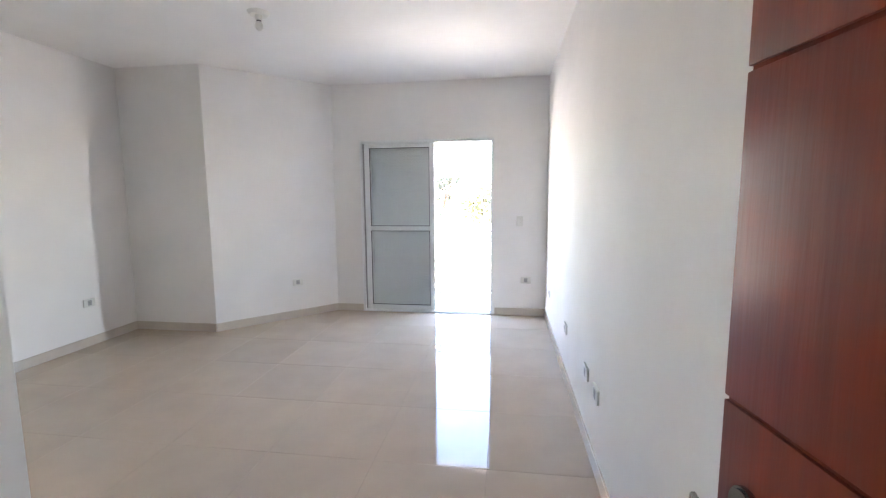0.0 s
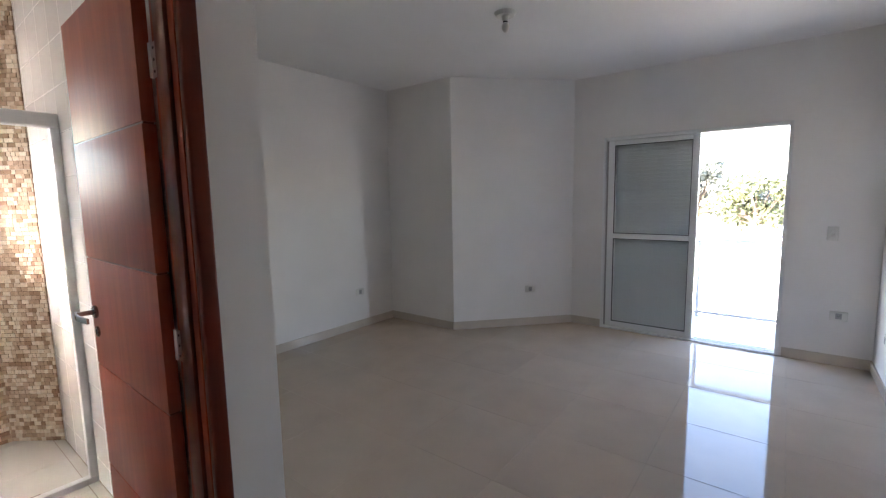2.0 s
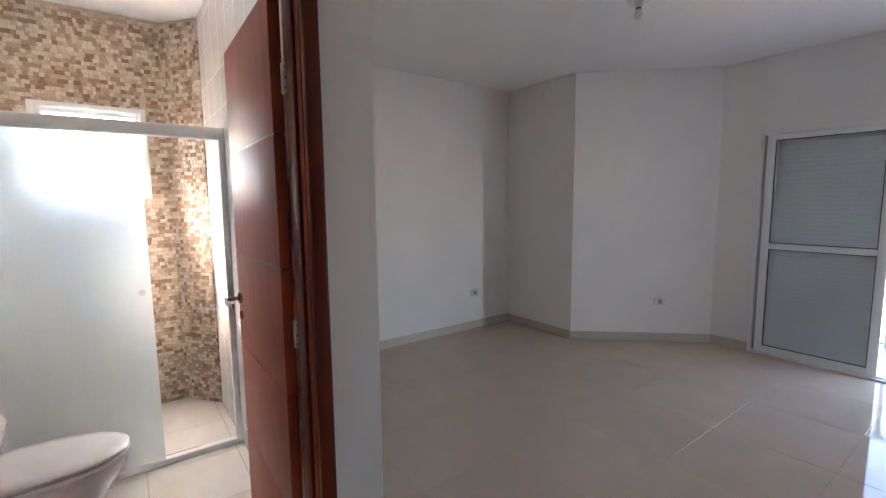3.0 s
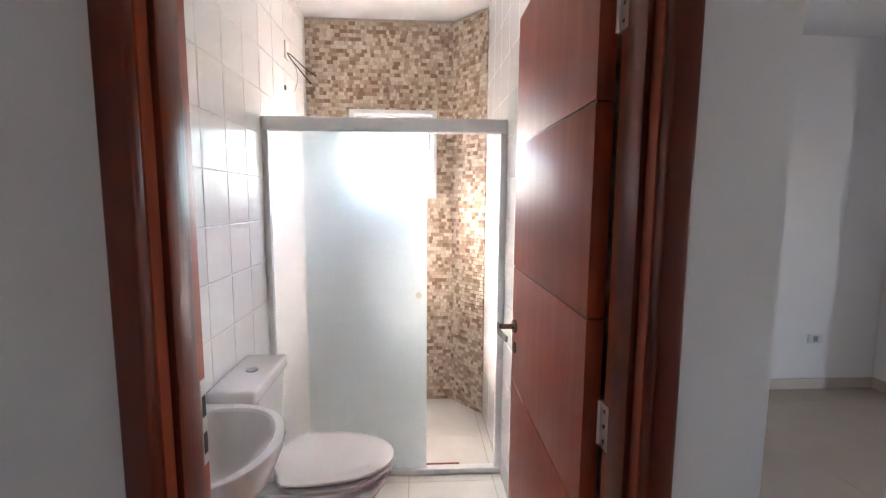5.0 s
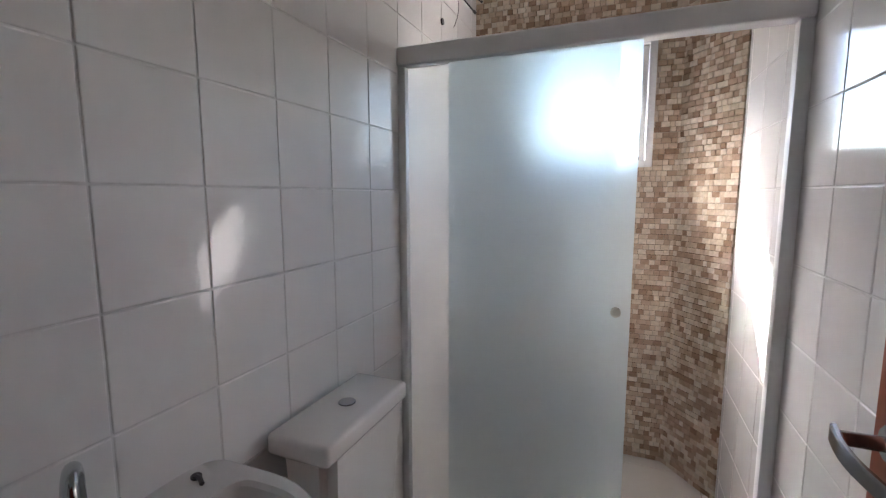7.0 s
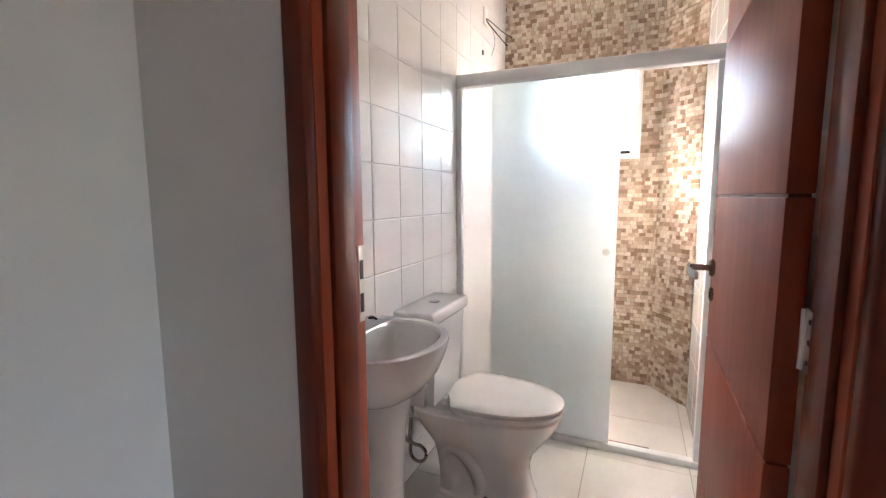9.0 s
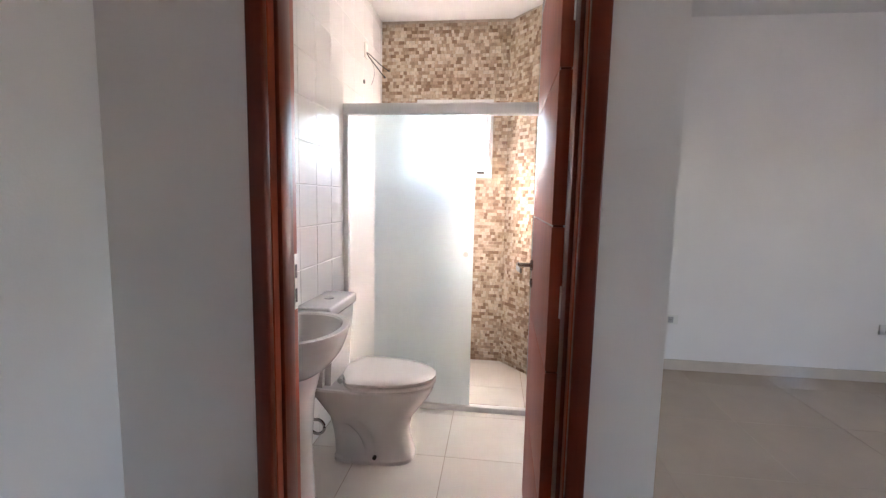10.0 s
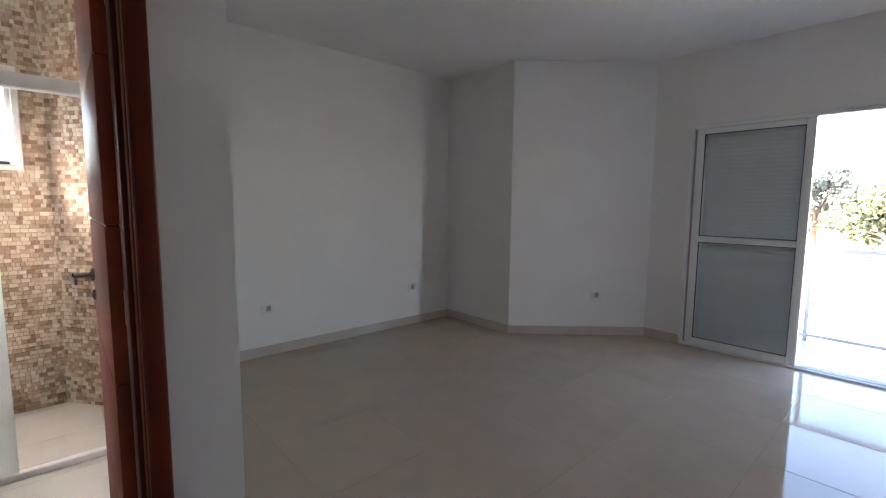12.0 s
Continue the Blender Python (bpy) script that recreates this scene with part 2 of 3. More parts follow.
structure("wall_east", wall_x(XR, XR + T, YE - T, YD + T), PAINT, "plain white painted bedroom side wall")
structure("wall_north", wall_y(YD, YD + T, XC1 - 0.3, XR, [(-1.85, -0.27, 0.0, 2.05)]), PAINT, "white painted wall with the balcony door")
structure("wall_diagonal", prism([(XC0, YB), (XC1, YD), (XC1 - 0.3, YD + T), (XA, YD + T), (XA, YB)], 0, H), PAINT, "white painted diagonal wall with a short return")
structure("wall_west", wall_x(XA - T, XA, YBLK, YD + T), PAINT, "white painted bedroom wall of the recess")
structure("wall_entrance", wall_y(YE - T, YE, XW, XR, [(-0.65, 0.315, 0.0, 2.10)]), PAINT, "white painted wall with the entrance door")
wall_bath_door = structure("wall_bathroom_door", wall_x(XWI, XW, YE - T, YBLK, [(DL - 0.03, DR + 0.03, 0.0, DH + 0.03)]), PAINT, "white painted wall with the bathroom door")
wall_bath_right = structure("wall_bathroom_right", wall_y(BR + 0.008, YBLK, XA - T, XWI), PAINT, "partition between bathroom and bedroom, white tiled inside")
wall_bath_left = structure("wall_bathroom_left", wall_y(YE - T, BL - 0.008, XA - T, XWI), PAINT, "bathroom side wall with square white tiles")
WY0, WY1, WZ0, WZ1 = -0.185, 0.418, 1.497, 2.10
wall_mosaic = structure("wall_mosaic", wall_x(XA - T, XM - 0.012, BL - 0.008, BR + 0.008, [(WY0, WY1, WZ0, WZ1)]), MGROUT, "shower end wall clad in beige and brown mosaic")
wall_chamfer = structure("wall_mosaic_corner", prism([(XM - 0.012, YM + 0.005), (XMR - 0.005, BR + 0.008), (XM - 0.012, BR + 0.008)], 0, H), MGROUT, "slanted shower corner clad in beige mosaic")
floor = structure("floor", bx(XA - T, YE - T, -0.2, XR + T, YD + T, -0.0015), GROUT, "glossy beige porcelain tile floor")
structure("ceiling", bx(XA - T, YE - T, H, XR + T, YD + T, H + 0.15), CEIL, "flat white painted ceiling")
# plain hall, unseen and added only to close the entrance against outside light
structure("wall_hall", bx(-1.2, -2.2, 0, 0.9, -2.05, H), PAINT, "plain white wall of the unseen hall")
structure("wall_hall_west", bx(-1.2, -2.05, 0, -1.05, YE - T, H), PAINT, "plain white side wall of the unseen hall")
structure("wall_hall_east", bx(0.75, -2.05, 0, 0.9, YE - T, H), PAINT, "plain white side wall of the unseen hall")
structure("floor_hall", bx(-1.2, -2.2, -0.2, 0.9, YE - T, 0.0), PORC, "beige floor of the unseen hall")
structure("ceiling_hall", bx(-1.2, -2.2, H, 0.9, YE - T, H + 0.15), CEIL, "white ceiling of the unseen hall")

# baseboards, each length of its own
BB, BT = 0.085, 0.012
for x0, y0, x1, y1 in ((XR - BT, YE, XR, YD - BT), (XC1 - 0.002, YD - BT, -1.85, YD), (-0.25, YD - BT, XR, YD), (XA, YB - BT, XC0, YB), (XA, YBLK, XA + BT, YB - BT),
                       (XA + BT, YBLK, XW, YBLK + BT)):
    structure("baseboard", bx(x0, y0, 0, x1, y1, BB, 0.002), BASE, "beige porcelain tile baseboard along the wall", "baseboard")
dv = Vector((XC1 - XC0, YD - YB, 0)).normalized()
nv = Vector((dv.y, -dv.x, 0))
a, c = Vector((XC0, YB, 0)), Vector((XC1, YD, 0))
structure("baseboard", prism([(p.x, p.y) for p in (a, c, c + nv * BT - dv * 0.004, a + nv * BT)], 0, BB), BASE, "beige porcelain tile baseboard on the diagonal wall", "baseboard")


# ---- balcony door: fixed left leaf with louvres, open right half ----
def balcony_door():
    d = thing("balcony_door", (-1.025, YD + 0.06, 0), "white aluminium balcony sliding door with louvred shutter, half open", "door")
    x0, x1, z1, y0, y1 = -1.85, -0.27, 2.05, YD - 0.012, YD + 0.10
    part("outer_frame", bx(x0, y0, 0, x0 + 0.030, y1, z1, 0.003), ALU, d)
    # grey strip that draws the shadow gap between outer frame and leaf
    part("shade_strip", bx(x0 + 0.030, YD + 0.018, 0.018, x0 + 0.052, YD + 0.03, z1 - 0.035), GREYPL, d, "dark grey strip standing in for shade in the frame channel")
    part("outer_frame", bx(x1 - 0.03, y0, 0, x1, y1, z1, 0.003), ALU, d)
    part("head_track", bx(x0 + 0.03, y0, z1 - 0.035, x1 - 0.03, y1, z1, 0.003), ALU, d)
    sill = part("sill_track", bx(x0 + 0.03, y0, 0, x1 - 0.03, y1, 0.018, 0.003), ALU, d)
    for k in range(3):
        part("rail", bx(x0 + 0.03, YD + 0.015 + k * 0.035, 0.018, x1 - 0.03, YD + 0.019 + k * 0.035, 0.028), ALU, sill)
    for k, (lx0, lx1, ly) in enumerate(((x0 + 0.052, -0.955, YD + 0.002), (x0 + 0.06, -0.97, YD + 0.045))):
        leaf = part("door_leaf", bx(lx0, ly, 0.03, lx0 + 0.062, ly + 0.03, z1 - 0.036, 0.004), ALU, d, "white louvred leaf" if k == 0 else "white leaf behind")
        part("stile", bx(lx1 - 0.062, ly, 0.03, lx1, ly + 0.03, z1 - 0.036, 0.004), ALU, leaf)
        part("top_rail", bx(lx0 + 0.062, ly, z1 - 0.086, lx1 - 0.062, ly + 0.03, z1 - 0.036, 0.004), ALU, leaf)
        part("bottom_rail", bx(lx0 + 0.062, ly, 0.03, lx1 - 0.062, ly + 0.03, 0.085, 0.004), ALU, leaf)
        part("middle_rail", bx(lx0 + 0.062, ly, 0.99, lx1 - 0.062, ly + 0.03, 1.045, 0.004), ALU, leaf)
        for za, zb in ((0.085, 0.99), (1.045, z1 - 0.086)):
            if k == 0:
                for q in ((lx0 + 0.062, za, lx0 + 0.068, zb), (lx1 - 0.068, za, lx1 - 0.062, zb), (lx0 + 0.068, za, lx1 - 0.068, za + 0.006), (lx0 + 0.068, zb - 0.006, lx1 - 0.068, zb)):
                    part("gasket", bx(q[0], ly + 0.006, q[1], q[2], ly + 0.02, q[3]), GASKET, leaf)
                part("glass_pane", bx(lx0 + 0.068, ly + 0.010, za + 0.006, lx1 - 0.068, ly + 0.014, zb - 0.006), CLEAR, leaf).visible_shadow = False
            else:
                count = int((zb - za) / 0.036)
                step = (zb - za) / count
                slat = bx(lx0 + 0.062, 0, -0.024, lx1 - 0.062, 0.005, 0.024, 0.002, 1)
                slat.transform(Matrix.Rotation(radians(-12), 4, "X"))
                me = mesh_of(slat, SHUT)
                for i in range(count):
                    o = new("slat", me)
                    o.parent, o.matrix_basis = leaf, Matrix.Translation((0, ly + 0.012, za + step * (i + 0.5))) @ Matrix.Identity(4)
                    o.matrix_basis = ORIGIN[leaf.name].inverted() @ o.matrix_basis
    return d


balcony_door()


# ---- wooden doors ----
GROOVES = (0.43, 0.84, 1.25, 1.66)


def lever(parent, x, z, side, th):
    """Lever, rose and lock plate on one face of a leaf."""
    y = th if side > 0 else 0.0
    out = side
    rose = part("rose", cyl((x, y, z), (x, y + out * 0.012, z), 0.024, seg=28, bev=0.003), STEEL, parent, "round brushed metal rose")
    part("neck", cyl((x, y + out * 0.010, z), (x, y + out * 0.058, z), 0.0095, seg=18, bev=0.001), STEEL, rose)
    b = bmesh.new()
    rings = []
    for k in range(15):
        f = k / 14
        px, py, hz = x + 0.012 - 0.132 * f, y + out * (0.060 + 0.010 * math.sin(math.pi * f) - 0.006 * f), 0.0125 - 0.002 * f
        pz = z - 0.006 * f * f
        rings.append([b.verts.new((px, py + dy, pz + dz)) for dy, dz in ((-0.004, -hz + 0.002), (-0.002, -hz), (0.002, -hz), (0.004, -hz + 0.002), (0.004, hz - 0.002), (0.002, hz), (-0.002, hz), (-0.004, hz - 0.002))])
    part("lever", skin(b, rings), STEEL, rose, "flat bowed brushed lever")
    part("key_rose", cyl((x, y, z - 0.075), (x, y + out * 0.008, z - 0.075), 0.02, seg=24, bev=0.002), STEEL, parent)
    part("keyhole", bx(x - 0.003, y + out * 0.008, z - 0.085, x + 0.003, y + out * 0.010, z - 0.066), DARKMETAL, parent)


def wooden_door(name, base, turn, width, height, th, label, handle=1.05, side=(1, -1), grooves=GROOVES, wood=DOORWOOD):
    """Leaf along +x from its hinge, faces at y = 0 and th."""
    d = thing(name, base, label, "door", turn=turn)
    part("core", bx(0.004, 0.004, 0.004, width - 0.004, th - 0.004, height - 0.004), GROOVE, d)
    zs = (0.0,) + grooves + (height,)
    for za, zb in zip(zs, zs[1:]):
        part("board", bx(0, 0, za + (0.003 if za else 0), width, th, zb - (0.003 if zb < height else 0), 0.002), wood, d)
    for s in side:
        lever(d, width - 0.06, handle, s, th)
    part("lock_plate", bx(width - 0.001, th * 0.25, handle - 0.11, width + 0.0015, th * 0.75, handle + 0.08), STEEL, d)
    return d


def door_lining(name, label, x0, x1, y0, y1, top, cas=0.05, proud=0.028):
    """Lining and casings of a door in a wall that runs along y: faces at x0 < x1, clear opening y0..y1."""
    d = thing(name, ((x0 + x1) / 2, (y0 + y1) / 2, 0), label, "door frame")
    for ya, yb in ((y0 - 0.028, y0), (y1, y1 + 0.028)):
        part("jamb", bx(x0, ya, 0, x1 + 0.006, yb, top + 0.028, 0.002), DOORWOOD, d)
    part("head", bx(x0, y0, top, x1 + 0.006, y1, top + 0.028, 0.002), DOORWOOD, d)
    for ya, yb in ((y0 - cas, y0 - 0.004), (y1 + 0.004, y1 + cas)):
        part("casing", bx(x1 + 0.0, ya, 0, x1 + proud, yb, top + cas, 0.006, 3), FRAMEWOOD, d, "dark varnished casing")
    part("casing", bx(x1, y0 - 0.004, top + 0.004, x1 + proud, y1 + 0.004, top + cas, 0.006, 3), FRAMEWOOD, d)
    part("stop", bx(x0 + 0.045, y0, 0, x1 - 0.02, y0 + 0.012, top, 0.003), FRAMEWOOD, d)
    part("stop", bx(x0 + 0.045, y1 - 0.012, 0, x1 - 0.02, y1, top, 0.003), FRAMEWOOD, d)
    part("stop", bx(x0 + 0.045, y0 + 0.012, top - 0.012, x1 - 0.02, y1 - 0.012, top, 0.003), FRAMEWOOD, d)
    return d


frame_b = door_lining("bathroom_door_frame", "dark red varnished wooden frame of the bathroom door", XWI, XW, DL, DR, DH)
strike = part("strike_plate", bx(XWI + 0.004, DL, 1.0, XWI + 0.022, DL + 0.0016, 1.16), PLATE, frame_b, "steel strike plate")
part("latch_hole", bx(XWI + 0.007, DL + 0.0016, 1.02, XWI + 0.019, DL + 0.0022, 1.06), DARKMETAL, strike)
part("latch_hole", bx(XWI + 0.007, DL + 0.0016, 1.09, XWI + 0.019, DL + 0.0022, 1.13), DARKMETAL, strike)
door_b = wooden_door("bathroom_door", (XWI - 0.010, DR - 0.003, 0.008), 179.0, 0.695, 2.07, 0.035, "red varnished wooden door with horizontal grooves, standing open")
for z in (0.30, 1.05, 1.83):
    h = part("hinge", bx(XWI - 0.006, DR - 0.0022, z - 0.045, XWI + 0.026, DR, z + 0.045), PLATE, frame_b, "steel hinge leaf with screws")
    for dz in (-0.03, 0.0, 0.03):
        part("screw", cyl((XWI + 0.010, DR - 0.0022, z + dz), (XWI + 0.010, DR - 0.0032, z + dz), 0.004, seg=10), DARKMETAL, h)
    part("knuckle", cyl((XWI - 0.010, DR - 0.003, z - 0.045), (XWI - 0.010, DR - 0.003, z + 0.045), 0.005, seg=12), PLATE, h)

door_e = wooden_door("entrance_door", (0.305, -0.48, 0.008), 97.5, 0.92, 2.07, 0.035, "red varnished wooden entrance door standing open", handle=1.02, grooves=(0.33, 0.73, 1.13, 1.53), wood=ENTRYWOOD)
fe = thing("entrance_door_frame", (-0.165, YE - 0.07, 0), "dark red varnished wooden frame of the entrance door", "door frame")
for xa, xb in ((-0.65, -0.622), (0.287, 0.315)):
    part("jamb", bx(xa, YE - T - 0.006, 0, xb, YE + 0.006, 2.10, 0.002), DOORWOOD, fe)
part("head", bx(-0.622, YE - T - 0.006, 2.072, 0.287, YE + 0.006, 2.10, 0.002), DOORWOOD, fe)
for xa, xb in ((-0.675, -0.626), (0.291, 0.322)):
    part("casing", bx(xa, YE, 0, xb, YE + 0.02, 2.125, 0.005, 3), FRAMEWOOD, fe)
part("casing", bx(-0.626, YE, 2.076, 0.291, YE + 0.02, 2.125, 0.005, 3), FRAMEWOOD, fe)


# ---- sockets, switch, lamp ----
def socket(at, turn, label, group="wall sockets", slots=True):
    """A plate whose face looks along its own -y."""
    s = thing("wall_socket" if slots else "light_switch", at, label, "socket" if slots else "switch", group if slots else "", turn=turn)
    pl = part("plate", bx(-0.058, -0.013, -0.038, 0.058, 0.0, 0.038, 0.004) if slots else bx(-0.036, -0.010, -0.058, 0.036, 0, 0.058, 0.004), PLASTIC, s)
    if slots:
        part("insert", bx(-0.020, -0.0155, -0.024, 0.020, -0.013, 0.024, 0.001), GREYPL, pl)
        for dx in (-0.008, 0, 0.008):
            part("pin_hole", cyl((dx, -0.0155, 0.004 if dx else -0.004), (dx, -0.0162, 0.004 if dx else -0.004), 0.0026, seg=10), DARKMETAL, pl)
    else:
        for z in (-0.02, 0.02):
            part("rocker", bx(-0.012, -0.014, z - 0.014, 0.012, -0.010, z + 0.014, 0.002), PLASTIC, pl)
    return s


W = "white plastic wall socket low on the white wall"
socket((XA, 3.427, 0.412), 90, W)
socket((XA, 1.867, 0.412), 90, W)
ang = math.degrees(math.atan2(dv.y, dv.x))
socket((-2.52 , 4.60, 0.416), ang, W)
socket((0.108, YD, 0.42), 360, W)
for y, z in ((4.46, 0.39), (3.19, 0.395), (2.32, 0.405), (2.04, 0.405)):
    socket((XR, y, z), -90, W)
socket((0.03, YD, 1.105), 360, "white plastic double light switch beside the balcony door", slots=False)

lamp = thing("ceiling_lamp", (-1.88, 2.93, H), "bare bulb in a white ceramic ceiling holder, unlit", "lamp")
part("rose", cyl((-1.88, 2.93, H - 0.022), (-1.88, 2.93, H), 0.060, 0.078, seg=36), PLASTIC, lamp)
part("holder", cyl((-1.88, 2.93, H - 0.055), (-1.88, 2.93, H - 0.022), 0.021, 0.027, seg=28), PLASTIC, lamp)
part("contact_ring", cyl((-1.88, 2.93, H - 0.064), (-1.88, 2.93, H - 0.055), 0.0165, seg=24), DARKMETAL, lamp)
bulb = bmesh.new()
bmesh.ops.create_uvsphere(bulb, u_segments=20, v_segments=14, radius=0.026, matrix=Matrix.Translation((-1.88, 2.93, H - 0.093)) @ Matrix.Diagonal((1, 1, 1.35, 1)))
part("bulb", bulb, PLASTIC, lamp, "small white compact bulb")

# ---- shower ----
SX = -3.095
scr = thing("shower_screen", (SX, 0.13, 0), "white framed sliding shower screen of frosted glass", "shower screen")
part("header", bx(SX - 0.03, BL, 1.818, SX + 0.03, BR, 1.885, 0.008, 3), ALU, scr)
part("post", bx(SX - 0.02, BL, 0.035, SX + 0.02, BL + 0.03, 1.818, 0.004), ALU, scr)
part("post", bx(SX - 0.02, BR - 0.034, 0.035, SX + 0.02, BR, 1.818, 0.004), ALU, scr)
# low brown strip just behind the floor rail
part("brown_strip", bx(SX - 0.075, 0.30, 0.0, SX - 0.022, 0.52, 0.012, 0.003), GROOVE, scr, "thin brown strip behind the rail")
part("floor_rail", bx(SX - 0.022, BL, 0.0, SX + 0.022, BR, 0.035, 0.004), ALU, scr)
p = part("fixed_pane", bx(SX - 0.014, BL + 0.03, 0.036, SX - 0.006, 0.27, 1.817), FROST_PALE, scr)
p.visible_shadow = False
p = part("sliding_pane", bx(SX + 0.006, -0.28, 0.040, SX + 0.014, 0.332, 1.817), FROST, scr)
p.visible_shadow = False
part("bumper", cyl((SX - 0.040, -0.17, 0.55), (SX - 0.014, -0.17, 0.55), 0.022, 0.018, seg=20), GREYPL, p, "grey rubber bumper")
part("knob", cyl((SX + 0.014, 0.289, 0.996), (SX + 0.036, 0.289, 0.996), 0.014, 0.016, seg=24, bev=0.003), PLASTIC, p, "small round pull knob")

win = thing("bathroom_window", (XM - 0.05, 0.117, WZ0), "white aluminium tilting bathroom window with bright panes", "window")
for q in ((WY0, WZ0, WY0 + 0.032, WZ1), (WY1 - 0.032, WZ0, WY1, WZ1), (WY0 + 0.032, WZ0, WY1 - 0.032, WZ0 + 0.032), (WY0 + 0.032, WZ1 - 0.032, WY1 - 0.032, WZ1)):
    part("frame", bx(XM - 0.07, q[0], q[1], XM + 0.014, q[2], q[3], 0.003), ALU, win)
for q in ((WY0 + 0.034, WZ0 + 0.034, WY0 + 0.062, WZ1 - 0.034), (WY1 - 0.062, WZ0 + 0.034, WY1 - 0.034, WZ1 - 0.034),
          (WY0 + 0.062, WZ0 + 0.034, WY1 - 0.062, WZ0 + 0.062), (WY0 + 0.062, WZ1 - 0.062, WY1 - 0.062, WZ1 - 0.034)):
    part("sash", bx(XM - 0.06, q[0], q[1], XM - 0.01, q[2], q[3], 0.003), ALU, win)
g = part("pane", bx(XM - 0.042, WY0 + 0.062, WZ0 + 0.062, XM - 0.037, WY1 - 0.062, WZ1 - 0.062), CLEAR, win)
g.visible_shadow = False
part("latch", bx(XM + 0.0, 0.30, WZ0 + 0.032, XM + 0.022, 0.36, WZ0 + 0.05, 0.004), DARKMETAL, win)

plate = thing("cable_outlet", (-3.54, BL, 2.33), "white blank outlet plate with loose dark shower cables", "outlet")
part("plate", bx(-3.575, BL, 2.285, -3.505, BL + 0.008, 2.385, 0.003), PLASTIC, plate)
for k, (dx, dy, dz, r) in enumerate(((-0.03, 0.125, -0.165, 0.0034), (-0.05, 0.150, -0.115, 0.003))):
    run = arc(0, 1, 20, lambda f: (-3.54 + dx * f, BL + 0.008 + dy * f ** (1.6 if k == 0 else 0.8), 2.325 + dz * f + (0.02 - 0.035 * k) * math.sin(math.pi * f)))
    wire = part("cable", tube(run, r, 8), CABLE, plate)
    part("taped_end", cyl(run[-2], run[-1], 0.006, seg=10), CABLE, wire, "black taped cable end")
part("cable", tube(arc(0, 1, 12, lambda f: (-3.545 - 0.01 * f, BL + 0.010 + 0.05 * math.sin(2.6 * f), 2.32 - 0.21 * f)), 0.0012, 6), CABLE, plate, "thin earth wire")
pipe = thing("shower_outlet", (-3.50, BL, 2.12), "small dark capped pipe hole in the wall", "pipe")
part("pipe_end", cyl((-3.50, BL - 0.002, 2.12), (-3.50, BL + 0.006, 2.12), 0.014, seg=18), DARKMETAL, pipe)


# ---- toilet ----
def oval(b, cx, cy, z, rx, ry0, ry1, n=36, power=2.3, back=None):
    """A ring, longer to the front (+y, ry1) than to the back (ry0)."""
    ring = []
    for i in range(n):
        a = 2 * math.pi * i / n
        s, k = math.sin(a), math.cos(a)
        ry = ry1 if s > 0 else ry0
        e = power if s > 0 or back is None else back
        ring.append(b.verts.new((cx + rx * math.copysign(abs(k) ** (2 / e), k), cy + ry * math.copysign(abs(s) ** (2 / e), s), z)))
    return ring


TX = -2.56
wc = thing("toilet", (TX, -0.15, 0), "white ceramic close-coupled toilet with closed lid", "toilet")
b = bmesh.new()
rows = ((0.0, 0.118, 0.16, 0.245, -0.16), (0.018, 0.118, 0.16, 0.245, -0.16), (0.03, 0.108, 0.155, 0.238, -0.16), (0.10, 0.098, 0.162, 0.218, -0.16), (0.16, 0.097, 0.172, 0.212, -0.16), (0.22, 0.106, 0.184, 0.228, -0.16),
        (0.28, 0.132, 0.222, 0.268, -0.155), (0.33, 0.160, 0.25, 0.30, -0.15), (0.37, 0.178, 0.27, 0.322, -0.15), (0.392, 0.182, 0.275, 0.326, -0.15), (0.401, 0.178, 0.272, 0.322, -0.15), (0.403, 0.13, 0.15, 0.26, -0.15))
skin(b, [oval(b, TX, cy, z, rx, r0, r1, n=48, power=3.0 - 0.7 * min(1, z / 0.3), back=6.0) for z, rx, r0, r1, cy in rows])
bowl = part("bowl", b, CERAMIC, wc)
part("shelf", bx(TX - 0.165, BL + 0.03, 0.345, TX + 0.165, -0.22, 0.405, 0.022, 4), CERAMIC, wc)
for sx in (-1, 1):
    path = [Vector((TX + sx * px, py, pz)) for py, pz, px in ((-0.285, 0.150, 0.060), (-0.280, 0.190, 0.066), (-0.258, 0.218, 0.074), (-0.225, 0.220, 0.079), (-0.192, 0.196, 0.079), (-0.162, 0.160, 0.075), (-0.140, 0.118, 0.074), (-0.130, 0.075, 0.074), (-0.130, 0.04, 0.076))]
    smooth = []
    for k in range(len(path) - 1):
        p0, p1, p2, p3 = path[max(k - 1, 0)], path[k], path[k + 1], path[min(k + 2, len(path) - 1)]
        for f in (0, 0.34, 0.67):
            smooth.append(0.5 * (2 * p1 + (p2 - p0) * f + (2 * p0 - 5 * p1 + 4 * p2 - p3) * f ** 2 + (3 * p1 - p0 - 3 * p2 + p3) * f ** 3))
    part("trapway", tube(smooth + [path[-1]], 0.038, 20), CERAMIC, bowl, "moulded trapway relief")
    part("bolt", cyl((TX + sx * 0.108, -0.10, 0.04), (TX + sx * 0.122, -0.10, 0.04), 0.010, seg=12), DARKMETAL, bowl)
b = bmesh.new()
skin(b, [oval(b, TX, -0.15, z, 0.186 + e, 0.13, 0.335 + e, power=2.2) for z, e in ((0.404, -0.01), (0.406, 0.0), (0.418, 0.002), (0.424, -0.004))])
part("seat_ring", b, SEAT, wc)
